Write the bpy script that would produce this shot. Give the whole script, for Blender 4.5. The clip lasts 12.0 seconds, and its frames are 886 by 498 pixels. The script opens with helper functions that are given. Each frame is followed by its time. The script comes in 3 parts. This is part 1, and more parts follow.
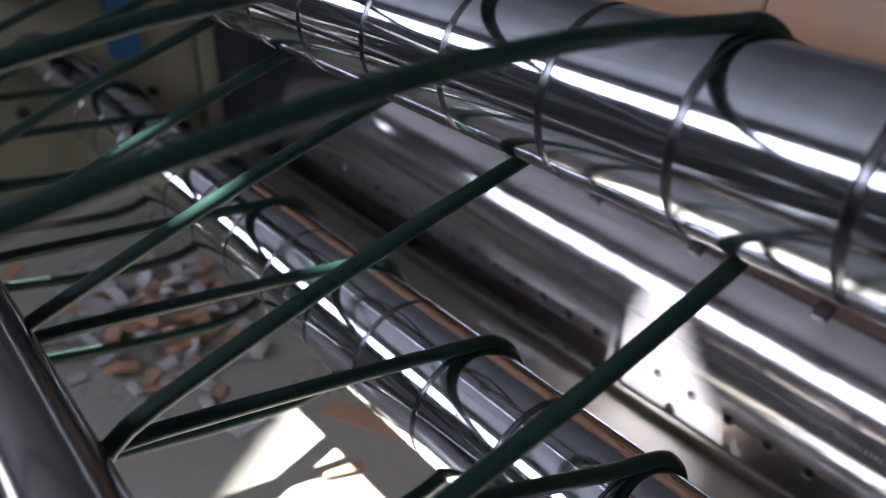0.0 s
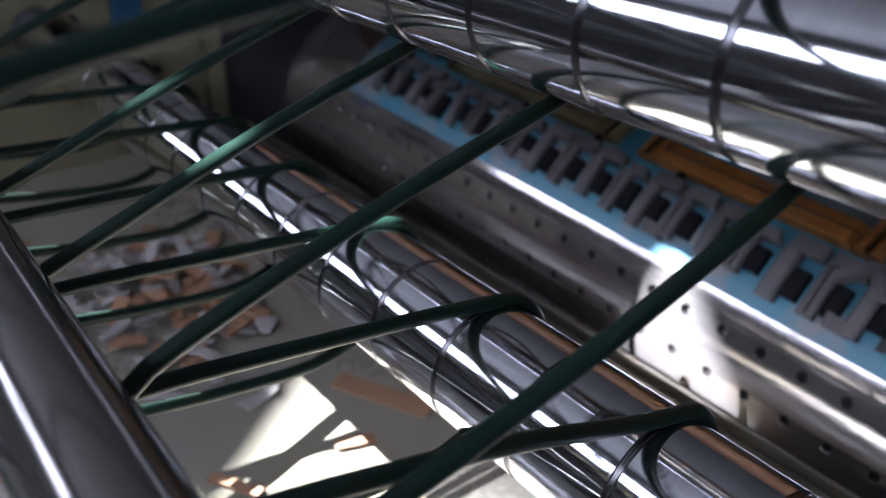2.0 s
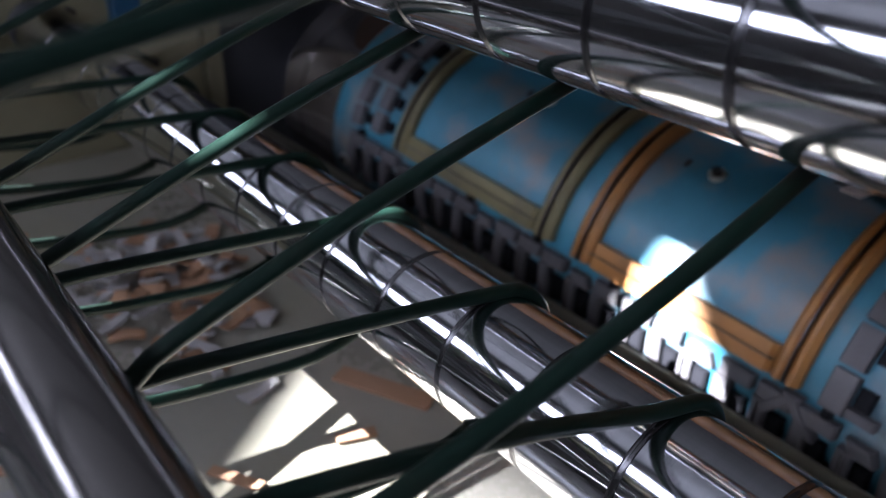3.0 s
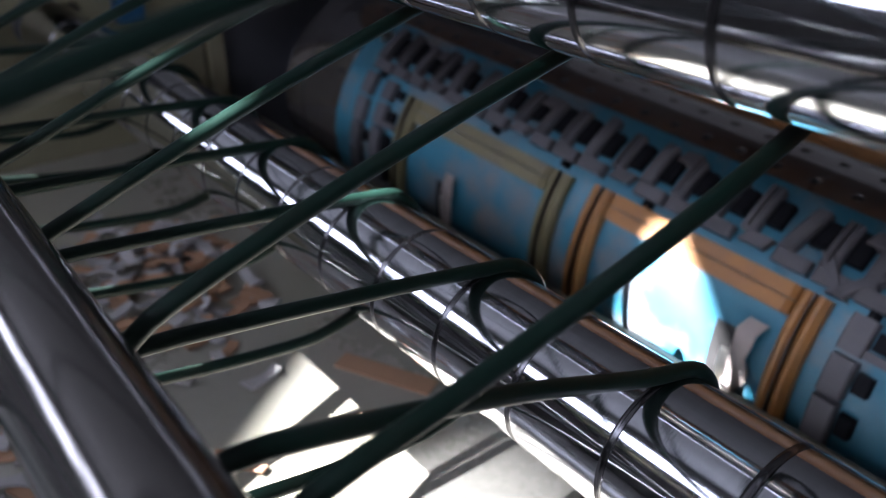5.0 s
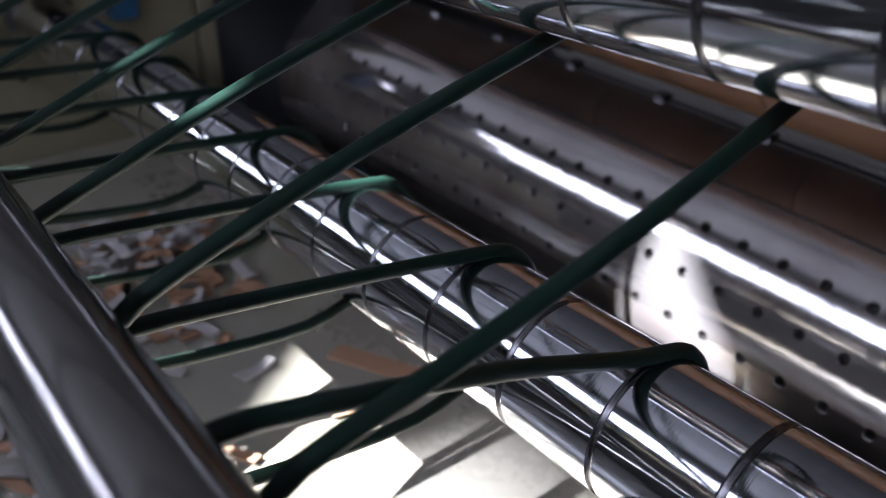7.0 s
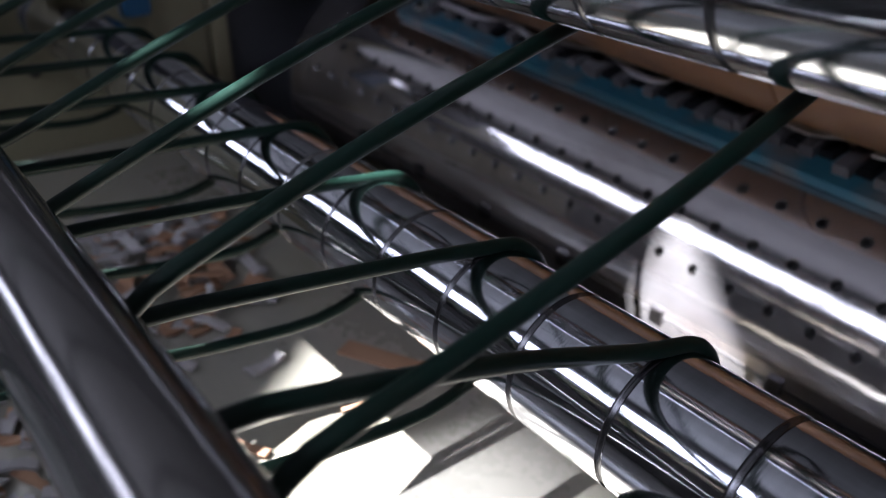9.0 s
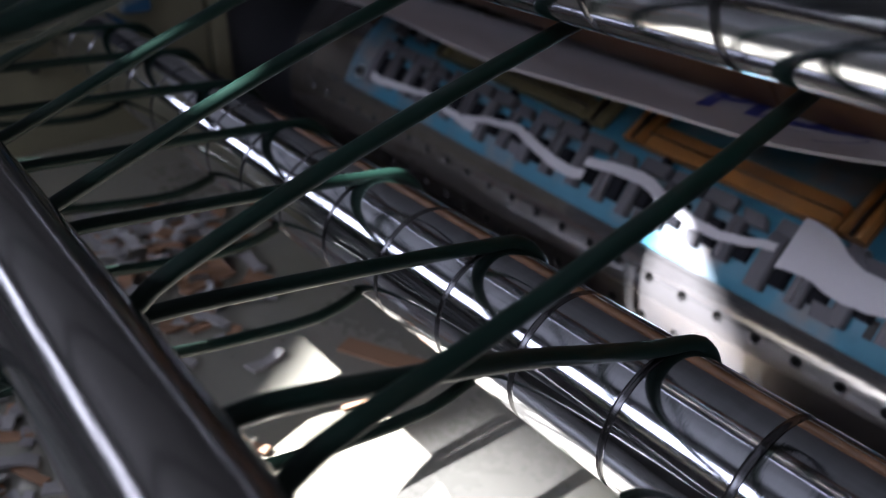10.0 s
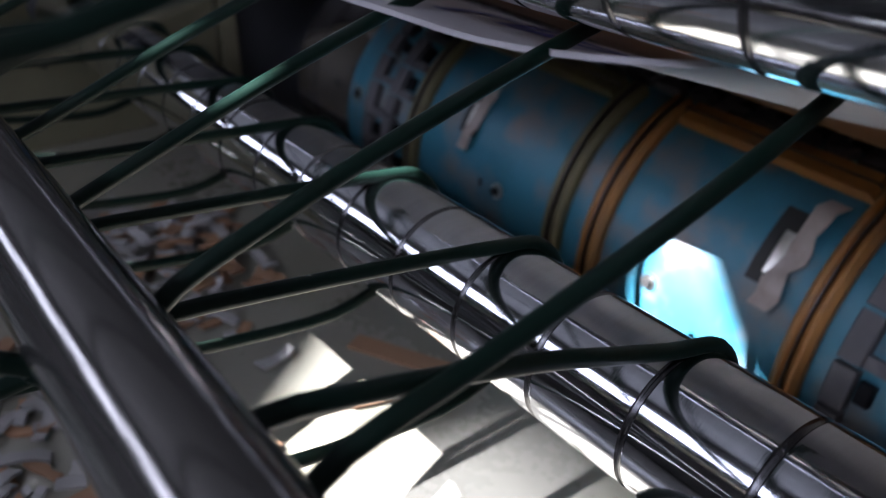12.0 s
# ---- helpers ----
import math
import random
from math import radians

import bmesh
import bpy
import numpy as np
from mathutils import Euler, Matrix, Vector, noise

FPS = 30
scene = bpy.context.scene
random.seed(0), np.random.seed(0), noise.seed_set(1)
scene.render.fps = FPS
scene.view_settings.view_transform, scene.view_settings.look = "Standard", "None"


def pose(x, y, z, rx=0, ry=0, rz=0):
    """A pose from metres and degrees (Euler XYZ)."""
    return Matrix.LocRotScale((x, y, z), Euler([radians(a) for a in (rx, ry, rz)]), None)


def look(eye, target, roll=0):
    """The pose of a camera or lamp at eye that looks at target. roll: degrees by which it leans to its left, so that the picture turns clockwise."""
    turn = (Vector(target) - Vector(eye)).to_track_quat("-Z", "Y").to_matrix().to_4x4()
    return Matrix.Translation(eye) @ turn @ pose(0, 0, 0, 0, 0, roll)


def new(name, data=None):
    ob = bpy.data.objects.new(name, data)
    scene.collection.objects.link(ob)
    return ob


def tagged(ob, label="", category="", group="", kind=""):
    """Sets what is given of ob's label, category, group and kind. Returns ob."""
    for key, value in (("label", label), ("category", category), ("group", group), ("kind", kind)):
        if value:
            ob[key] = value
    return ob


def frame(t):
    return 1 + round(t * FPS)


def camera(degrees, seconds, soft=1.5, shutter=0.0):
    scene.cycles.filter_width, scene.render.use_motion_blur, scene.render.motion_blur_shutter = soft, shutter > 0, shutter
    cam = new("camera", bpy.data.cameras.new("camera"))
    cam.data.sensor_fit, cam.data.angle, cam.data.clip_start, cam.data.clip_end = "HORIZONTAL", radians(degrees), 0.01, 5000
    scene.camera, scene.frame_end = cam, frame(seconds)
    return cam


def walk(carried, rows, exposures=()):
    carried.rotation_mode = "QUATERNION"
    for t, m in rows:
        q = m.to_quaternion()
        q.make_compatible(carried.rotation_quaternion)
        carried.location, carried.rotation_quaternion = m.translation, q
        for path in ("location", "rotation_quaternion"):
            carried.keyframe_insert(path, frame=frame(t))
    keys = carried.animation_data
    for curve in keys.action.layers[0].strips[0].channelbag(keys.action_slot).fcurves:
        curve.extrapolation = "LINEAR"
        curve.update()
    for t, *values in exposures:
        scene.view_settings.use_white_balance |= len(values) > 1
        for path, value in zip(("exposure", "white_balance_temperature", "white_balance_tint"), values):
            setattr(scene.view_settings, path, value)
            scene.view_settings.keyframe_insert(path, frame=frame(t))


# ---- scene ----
cam = camera(54.8, 12.0, soft=1.0, shutter=0.5)
# a close lens: sharp at the near rollers, soft towards the far frame
cam.data.dof.use_dof = True
cam.data.dof.focus_distance, cam.data.dof.aperture_fstop = 0.40, 7.5

# Height of the upper take-off roller's axis over the floor; the machine's own heights count from it.
Z0 = 1.15
PATH = [
    (0.0, 0.2184, -0.2477, 1.2555, 52.624, -28.170, -0.238),
    (0.5, 0.2176, -0.2521, 1.2443, 52.415, -27.879, -0.273),
    (1.0, 0.2166, -0.2554, 1.2359, 52.588, -27.847, -0.361),
    (1.5, 0.2143, -0.2566, 1.2323, 52.560, -28.228, -0.359),
    (2.0, 0.2109, -0.2576, 1.2296, 52.547, -28.487, -0.277),
    (2.5, 0.2079, -0.2584, 1.2273, 52.604, -28.652, -0.353),
    (3.0, 0.2066, -0.2590, 1.2249, 52.358, -28.786, -0.324),
    (5.0, 0.2189, -0.2606, 1.2142, 52.544, -28.662, 0.342),
    (5.5, 0.2222, -0.2609, 1.2120, 52.579, -28.483, 0.472),
    (6.0, 0.2238, -0.2613, 1.2103, 52.393, -28.601, 0.555),
    (6.5, 0.2242, -0.2616, 1.2089, 52.205, -28.647, 0.407),
    (7.0, 0.2245, -0.2619, 1.2075, 52.242, -28.650, 0.290),
    (9.0, 0.2252, -0.2632, 1.2044, 52.896, -28.679, 0.404),
    (9.5, 0.2249, -0.2640, 1.2045, 52.751, -28.653, 0.377),
    (10.0, 0.2240, -0.2651, 1.2049, 52.846, -28.869, 0.187),
    (10.5, 0.2228, -0.2665, 1.2055, 52.965, -29.052, 0.083),
    (11.0, 0.2214, -0.2681, 1.2061, 52.947, -29.045, -0.016),
    (11.5, 0.2200, -0.2696, 1.2068, 53.092, -29.059, 0.039),
    (12.0, 0.2188, -0.2710, 1.2073, 53.138, -29.172, -0.038),
]
walk(cam, [(t, pose(x, y, z, 90 + p, r, w)) for t, x, y, z, w, p, r in PATH],
     exposures=[(0.0, 0.62, 5850, 12), (1.0, 0.62, 5850, 12), (3.0, 0.28, 5850, 12), (6.0, 0.30, 5850, 12), (7.0, 0.25, 5850, 12), (9.0, 0.04, 5850, 12), (10.0, -0.15, 5850, 12), (12.0, -0.26, 5850, 12)])

# ---- light ----
world = bpy.data.worlds.new("hall_air")
scene.world = world
world.use_nodes = True
world.node_tree.nodes["Background"].inputs[0].default_value = (0.75, 0.85, 1.0, 1)
world.node_tree.nodes["Background"].inputs[1].default_value = 0.03


def spot(name, eye, target, watts, degrees, soft, colour, radius):
    lamp = bpy.data.lights.new(name, "SPOT")
    lamp.energy, lamp.spot_size, lamp.spot_blend = watts, radians(degrees), soft
    lamp.color, lamp.shadow_soft_size = colour, radius
    ob = new(name, lamp)
    ob.matrix_world = look(eye, target)
    return ob


def plane_of(eye, corners):
    """Where the four sight lines from an added lamp to the corners of its lit field cross its mask plates, and the
    plates' own axes.
    """
    middle = sum((Vector(c) for c in corners), Vector()) / 4
    m = look(eye, middle)
    inv = m.inverted()
    out = []
    for c in corners:
        p = inv @ Vector(c)
        out.append(Vector((p.x, p.y, p.z)) * (MASK_GAP / -p.z))
    return m, out


MASK_GAP = 0.16
# unseen lamps added to light die and tray: (lamp, corners of the field that the mask plates leave open, watts, lamp
# radius, colour)
ADDED_BEAMS = [
    ((-0.47, -1.63, Z0 + 1.17), ((-0.224, 0.338, 0.848), (-0.250, 0.325, 0.705), (-0.086, 0.325, 0.705), (-0.209, 0.338, 0.848)), 7000, 0.0012, (1.0, 0.98, 0.96)),
    ((-2.56, -1.28, Z0 + 0.98), ((-0.392, 0.060, 0.73), (-0.240, -0.140, 0.73), (0.12, -0.140, 0.73), (0.12, 0.060, 0.73)), 9500, 0.0009, (1.0, 0.97, 0.93)),
    ((-0.35, -1.90, Z0 + 0.92), ((-0.19, 0.10, 0.73), (-0.245, -0.14, 0.73), (0.10, -0.14, 0.73), (0.10, 0.10, 0.73)), 2100, 0.0025, (0.98, 0.97, 1.0)),
]
for eye, corners, watts, radius, colour in ADDED_BEAMS:
    middle = sum((Vector(c) for c in corners), Vector()) / 4
    wide = 2 * max(math.degrees((Vector(c) - Vector(eye)).angle(middle - Vector(eye))) for c in corners) + 1.0
    spot("added_beam", eye, middle, watts, wide, 0.05, colour, radius)

# ---- materials ----


def material(name, colour, rough=0.5, metal=0.0, spread=0.25, scale=20.0, fine=160.0, bump=0.15, stain=None,
             stain_amount=0.0, stretch=(1, 1, 1), coat=0.0, depth=0.002, emit=0.0, random_value=0.0, shine=0.5):
    """Base colour varied at two scales, with relief and optional stains."""
    m = bpy.data.materials.new(name)
    m.use_nodes = True
    nt = m.node_tree
    n, l = nt.nodes, nt.links
    b = n["Principled BSDF"]
    tc = n.new("ShaderNodeTexCoord")
    mp = n.new("ShaderNodeMapping")
    mp.inputs["Scale"].default_value = stretch
    l.new(tc.outputs["Object"], mp.inputs["Vector"])
    big, small = n.new("ShaderNodeTexNoise"), n.new("ShaderNodeTexNoise")
    big.inputs["Scale"].default_value, small.inputs["Scale"].default_value = scale, fine
    big.inputs["Detail"].default_value, small.inputs["Detail"].default_value = 5, 3
    for t in (big, small):
        l.new(mp.outputs["Vector"], t.inputs["Vector"])
    mix = n.new("ShaderNodeMix")
    mix.data_type = "RGBA"
    dark = [c * (1 - spread) for c in colour]
    lite = [min(1, c * (1 + spread)) for c in colour]
    mix.inputs["A"].default_value, mix.inputs["B"].default_value = (*dark, 1), (*lite, 1)
    add = n.new("ShaderNodeMath")
    add.operation = "MULTIPLY_ADD"
    add.inputs[1].default_value = 0.35
    l.new(small.outputs["Fac"], add.inputs[0])
    sub = n.new("ShaderNodeMath")
    sub.operation = "MULTIPLY_ADD"
    sub.inputs[1].default_value, sub.inputs[2].default_value = 1.3, -0.32
    l.new(big.outputs["Fac"], sub.inputs[0])
    l.new(sub.outputs[0], add.inputs[2])
    l.new(add.outputs[0], mix.inputs["Factor"])
    out = mix.outputs["Result"]
    if stain:
        sn, ramp = n.new("ShaderNodeTexNoise"), n.new("ShaderNodeValToRGB")
        sn.inputs["Scale"].default_value, sn.inputs["Detail"].default_value = scale * 1.1, 9
        l.new(tc.outputs["Object"], sn.inputs["Vector"])
        ramp.color_ramp.elements[0].position = 0.5
        ramp.color_ramp.elements[1].position = 0.72
        l.new(sn.outputs["Fac"], ramp.inputs["Fac"])
        am = n.new("ShaderNodeMath")
        am.operation = "MULTIPLY"
        am.inputs[1].default_value = stain_amount
        l.new(ramp.outputs["Color"], am.inputs[0])
        mx = n.new("ShaderNodeMix")
        mx.data_type = "RGBA"
        mx.inputs["B"].default_value = (*stain, 1)
        l.new(out, mx.inputs["A"])
        l.new(am.outputs[0], mx.inputs["Factor"])
        out = mx.outputs["Result"]
    if random_value:
        info, hsv, mr = n.new("ShaderNodeObjectInfo"), n.new("ShaderNodeHueSaturation"), n.new("ShaderNodeMapRange")
        mr.inputs["To Min"].default_value, mr.inputs["To Max"].default_value = 1 - random_value, 1 + random_value
        l.new(info.outputs["Random"], mr.inputs["Value"])
        l.new(mr.outputs["Result"], hsv.inputs["Value"])
        l.new(out, hsv.inputs["Color"])
        out = hsv.outputs["Color"]
    l.new(out, b.inputs["Base Color"])
    rr = n.new("ShaderNodeMapRange")
    rr.inputs["To Min"].default_value, rr.inputs["To Max"].default_value = max(0.02, rough * 0.75), min(1, rough * 1.3)
    l.new(add.outputs[0], rr.inputs["Value"])
    l.new(rr.outputs["Result"], b.inputs["Roughness"])
    b.inputs["Metallic"].default_value = metal
    b.inputs["Specular IOR Level"].default_value = shine
    b.inputs["Coat Weight"].default_value = coat
    b.inputs["Coat Roughness"].default_value = 0.08
    if bump:
        bp = n.new("ShaderNodeBump")
        bp.inputs["Strength"].default_value, bp.inputs["Distance"].default_value = bump, depth
        l.new(small.outputs["Fac"], bp.inputs["Height"])
        l.new(bp.outputs["Normal"], b.inputs["Normal"])
    if emit:
        b.inputs["Emission Color"].default_value = (*colour, 1)
        b.inputs["Emission Strength"].default_value = emit
    return m


M_CHROME = material("polished_steel", (0.64, 0.64, 0.67), 0.085, 1.0, 0.12, 9, 60, 0.04, (0.30, 0.28, 0.27), 0.25, (14, 1, 1), depth=0.0004)
M_GROOVE = material("dark_steel", (0.14, 0.135, 0.14), 0.24, 1.0, 0.2, 30, 300, 0.05)
M_BAR = material("satin_steel", (0.21, 0.195, 0.185), 0.12, 0.80, 0.10, 9, 90, 0.04, (0.36, 0.34, 0.34), 0.2, (0.6, 4, 4), depth=0.0004)
M_DIE = material("die_steel", (0.48, 0.445, 0.44), 0.085, 0.92, 0.2, 10, 90, 0.03, (0.26, 0.21, 0.20), 0.5, (0.5, 2.5, 2.5), depth=0.0006)
# near black: shade painted into bores and openings; also colours seam and bolt heads
M_SHADE_BOLT = material("shade_and_bolt_black", (0.02, 0.018, 0.017), 0.6, 0.3, 0.3, 60, 300, 0.1)
M_BELT = material("green_belt", (0.0050, 0.0150, 0.0105), 0.40, 0.0, 0.35, 25, 500, 0.12, (0.012, 0.016, 0.010), 0.6, (1, 0.3, 1), depth=0.0003, shine=0.2)
M_BLUE = material("blue_board", (0.028, 0.132, 0.190), 0.42, 0.0, 0.25, 14, 90, 0.12, (0.20, 0.14, 0.11), 0.8, (1, 1, 1), depth=0.0006)
M_GREY = material("grey_foam", (0.085, 0.079, 0.085), 0.9, 0.0, 0.25, 40, 500, 0.4, (0.10, 0.09, 0.09), 0.4, random_value=0.15, depth=0.0008)
M_BLACK = material("black_foam", (0.007, 0.007, 0.009), 0.85, 0.0, 0.3, 60, 500, 0.4, depth=0.0008, shine=0.12)
M_TAN = material("tan_rubber", (0.25, 0.105, 0.022), 0.55, 0.0, 0.25, 25, 300, 0.2, (0.14, 0.08, 0.04), 0.6, random_value=0.12, depth=0.0008)
M_OLIVE = material("olive_rubber", (0.12, 0.10, 0.045), 0.6, 0.0, 0.25, 25, 300, 0.2, (0.06, 0.05, 0.03), 0.6, depth=0.0008)
M_RULE = material("rule_steel", (0.10, 0.09, 0.09), 0.35, 1.0, 0.2, 50, 300, 0.05)
M_BRASS = material("worn_bolt_steel", (0.55, 0.52, 0.48), 0.3, 1.0, 0.2, 50, 300, 0.1)
M_URETHANE = material("anvil_urethane", (0.14, 0.064, 0.022), 0.5, 0.0, 0.22, 6, 80, 0.1, (0.20, 0.09, 0.04), 0.5, (3, 1, 1))
M_TRAY = material("tray_paint", (0.215, 0.20, 0.165), 0.28, 0.0, 0.16, 5, 120, 0.03, (0.20, 0.18, 0.11), 0.5, coat=0.6, depth=0.0005)
M_FRAME = material("frame_paint", (0.20, 0.18, 0.11), 0.45, 0.0, 0.2, 5, 120, 0.08, (0.12, 0.10, 0.07), 0.5)
M_DARK = material("dark_casting", (0.045, 0.045, 0.05), 0.5, 0.2, 0.3, 8, 120, 0.15)
M_PAPER = material("white_card", (0.40, 0.375, 0.385), 0.7, 0.0, 0.06, 12, 300, 0.06, (0.5, 0.48, 0.5), 0.3, depth=0.0004)
M_KRAFT = material("kraft_card", (0.27, 0.15, 0.085), 0.8, 0.0, 0.15, 20, 300, 0.1, (0.22, 0.12, 0.07), 0.4, random_value=0.2, depth=0.0004)
M_SCRAP = material("white_scrap", (0.28, 0.26, 0.255), 0.75, 0.0, 0.1, 20, 300, 0.1, (0.4, 0.36, 0.33), 0.4, random_value=0.2, depth=0.0004)
M_TORN = material("torn_card_grey", (0.30, 0.25, 0.23), 0.8, 0.0, 0.25, 40, 300, 0.3, (0.16, 0.12, 0.10), 0.5, depth=0.0008)
M_INK = material("blue_ink", (0.02, 0.03, 0.20), 0.6, 0.0, 0.15, 60, 400, 0.02)
M_BLUESPOT = material("blue_cap", (0.012, 0.07, 0.15), 0.4, 0.0, 0.15, 30, 300, 0.05)
M_FLOOR = material("hall_concrete", (0.22, 0.21, 0.19), 0.45, 0.0, 0.2, 2, 60, 0.1, (0.12, 0.11, 0.1), 0.5)
M_WALL = material("hall_plaster", (0.22, 0.212, 0.20), 0.8, 0.0, 0.1, 1.5, 60, 0.1)
M_CEIL = material("hall_roof", (0.36, 0.355, 0.35), 0.8, 0.0, 0.2, 1.5, 60, 0.1)
M_MULLION = material("mullion_paint", (0.12, 0.12, 0.13), 0.5, 0.0, 0.1, 5, 60, 0.05)


def glow(name, colour, strength):
    m = bpy.data.materials.new(name)
    m.use_nodes = True
    b = m.node_tree.nodes["Principled BSDF"]
    b.inputs["Base Color"].default_value = (0.8, 0.8, 0.8, 1)
    b.inputs["Emission Color"].default_value = (*colour, 1)
    b.inputs["Emission Strength"].default_value = strength
    return m


M_PANE = glow("daylight_pane", (0.84, 0.86, 1.0), 7.5)

# ---- mesh helpers ----


def mesh_of(name, bm, mat, smooth=True):
    me = bpy.data.meshes.new(name)
    bmesh.ops.recalc_face_normals(bm, faces=bm.faces)
    bm.to_mesh(me)
    bm.free()
    me.materials.append(mat)
    if smooth:
        me.shade_smooth()
        me.set_sharp_from_angle(angle=radians(38))
    return me


def part(name, bm, mat, parent=None, label="", smooth=True):
    ob = new(name, mesh_of(name, bm, mat, smooth))
    ob.parent = parent
    if label:
        ob["label"] = label
    return ob


def thing(name, label, category, group="", at=None, kind=""):
    ob = new(name)
    if at is not None:
        ob.matrix_basis = at
    return tagged(ob, label, category, group, kind)


def box(bm, x0, x1, y0, y1, z0, z1, bevel=0.0):
    r = bmesh.ops.create_cube(bm, size=1, matrix=Matrix.LocRotScale(((x0 + x1) / 2, (y0 + y1) / 2, (z0 + z1) / 2), None, (x1 - x0, y1 - y0, z1 - z0)))
    if bevel:
        es = list({e for v in r["verts"] for e in v.link_edges})
        bmesh.ops.bevel(bm, geom=es, offset=bevel, segments=2, affect="EDGES", profile=0.7)
    return bm


def lathe(bm, profile, seg=96):
    """Turn (x, radius) pairs round the X axis."""
    rings = []
    for x, r in profile:
        rings.append([bm.verts.new((x, r * math.cos(2 * math.pi * i / seg), r * math.sin(2 * math.pi * i / seg))) for i in range(seg)])
    for a, b in zip(rings[:-1], rings[1:]):
        for i in range(seg):
            j = (i + 1) % seg
            bm.faces.new((a[i], a[j], b[j], b[i]))
    bm.faces.new(rings[0])
    bm.faces.new(rings[-1][::-1])
    return bm


def tube(bm, pts, radius, sides=12, closed=False):
    """A round cord through points that lie in one plane x = const."""
    pts = [Vector(p) for p in pts]
    n, rings = len(pts), []
    for i, p in enumerate(pts):
        a = pts[(i - 1) % n] if closed or i else p
        b = pts[(i + 1) % n] if closed or i < n - 1 else p
        d = (b - a).normalized()
        u = Vector((1, 0, 0))
        w = d.cross(u).normalized()
        rings.append([bm.verts.new(p + radius * (math.cos(2 * math.pi * k / sides) * u + math.sin(2 * math.pi * k / sides) * w)) for k in range(sides)])
    for i in range(n if closed else n - 1):
        a, b = rings[i], rings[(i + 1) % n]
        for k in range(sides):
            j = (k + 1) % sides
            bm.faces.new((a[k], a[j], b[j], b[k]))
    if not closed:
        bm.faces.new(rings[0])
        bm.faces.new(rings[-1][::-1])
    return bm


def curved_block(bm, x0, x1, a0, a1, r0, r1, step=4.0, lip=0.0, slant=0.0):
    """A block bent round the X axis, from angle a0 to a1 (degrees) and radius r0 to r1, with eased outer edges; slant shifts its far end along X."""
    k = max(2, int(abs(a1 - a0) / step) + 2)
    ring = []
    for i in range(k):
        a = radians(a0 + (a1 - a0) * i / (k - 1))
        c, s = math.cos(a), math.sin(a)
        prof = [(x0, r0), (x0, r1 - lip), (x0 + lip, r1), (x1 - lip, r1), (x1, r1 - lip), (x1, r0)]
        dx = slant * i / (k - 1)
        ring.append([bm.verts.new((x + dx, r * c, r * s)) for x, r in prof])
    for p, q in zip(ring[:-1], ring[1:]):
        for j in range(6):
            m = (j + 1) % 6
            bm.faces.new((p[j], p[m], q[m], q[j]))
    bm.faces.new(ring[0])
    bm.faces.new(ring[-1][::-1])
    return bm


def build_added_lamp(eye, corners):
    """An unseen lamp head, added with four plates that leave a four-sided opening to shape its beam."""
    m, edge = plane_of(eye, corners)
    ob = thing("added_lamp", "unseen added lamp head with four plates that shape its beam", "lamp", "work lamps", m)
    mid = sum(edge, Vector()) / 4
    reach = 2.5 * max((e - mid).length for e in edge) + 0.02
    for k in range(4):
        a, b = edge[k], edge[(k + 1) % 4]
        along = (b - a).normalized()
        out = along.cross(Vector((0, 0, 1)))
        if out.dot(mid - a) > 0:
            out = -out
        base = Vector((0, 0, -0.0012 * k))
        flat = [a - along * reach + base, b + along * reach + base, b + along * reach + out * reach + base, a - along * reach + out * reach + base]
        bm = bmesh.new()
        low = [bm.verts.new(p) for p in flat]
        top = [bm.verts.new(p + Vector((0, 0, -0.0008))) for p in flat]
        bm.faces.new(low)
        bm.faces.new(top[::-1])
        for i in range(4):
            bm.faces.new((low[i], low[(i + 1) % 4], top[(i + 1) % 4], top[i]))
        part("beam_mask_plate", bm, M_DARK, ob, smooth=False)
    shell = bmesh.new()
    bmesh.ops.create_cone(shell, segments=32, radius1=0.055, radius2=0.045, depth=0.07, cap_ends=True, matrix=Matrix.Translation((0, 0, 0.05)))
    part("added_lamp_head", shell, M_DARK, ob)
    # an added pole from the roof, upright in the hall, only to carry the head
    pole = box(bmesh.new(), -0.012, 0.012, -0.012, 0.012, 0.03, 4.6 - eye[2], 0.002)
    pole.transform(m.to_3x3().to_4x4().inverted() @ Matrix.Translation(m.to_3x3() @ Vector((0, 0, 0.05))))
    part("added_pole", pole, M_DARK, ob)


for eye, corners, watts, radius, colour in ADDED_BEAMS:
    build_added_lamp(eye, corners)

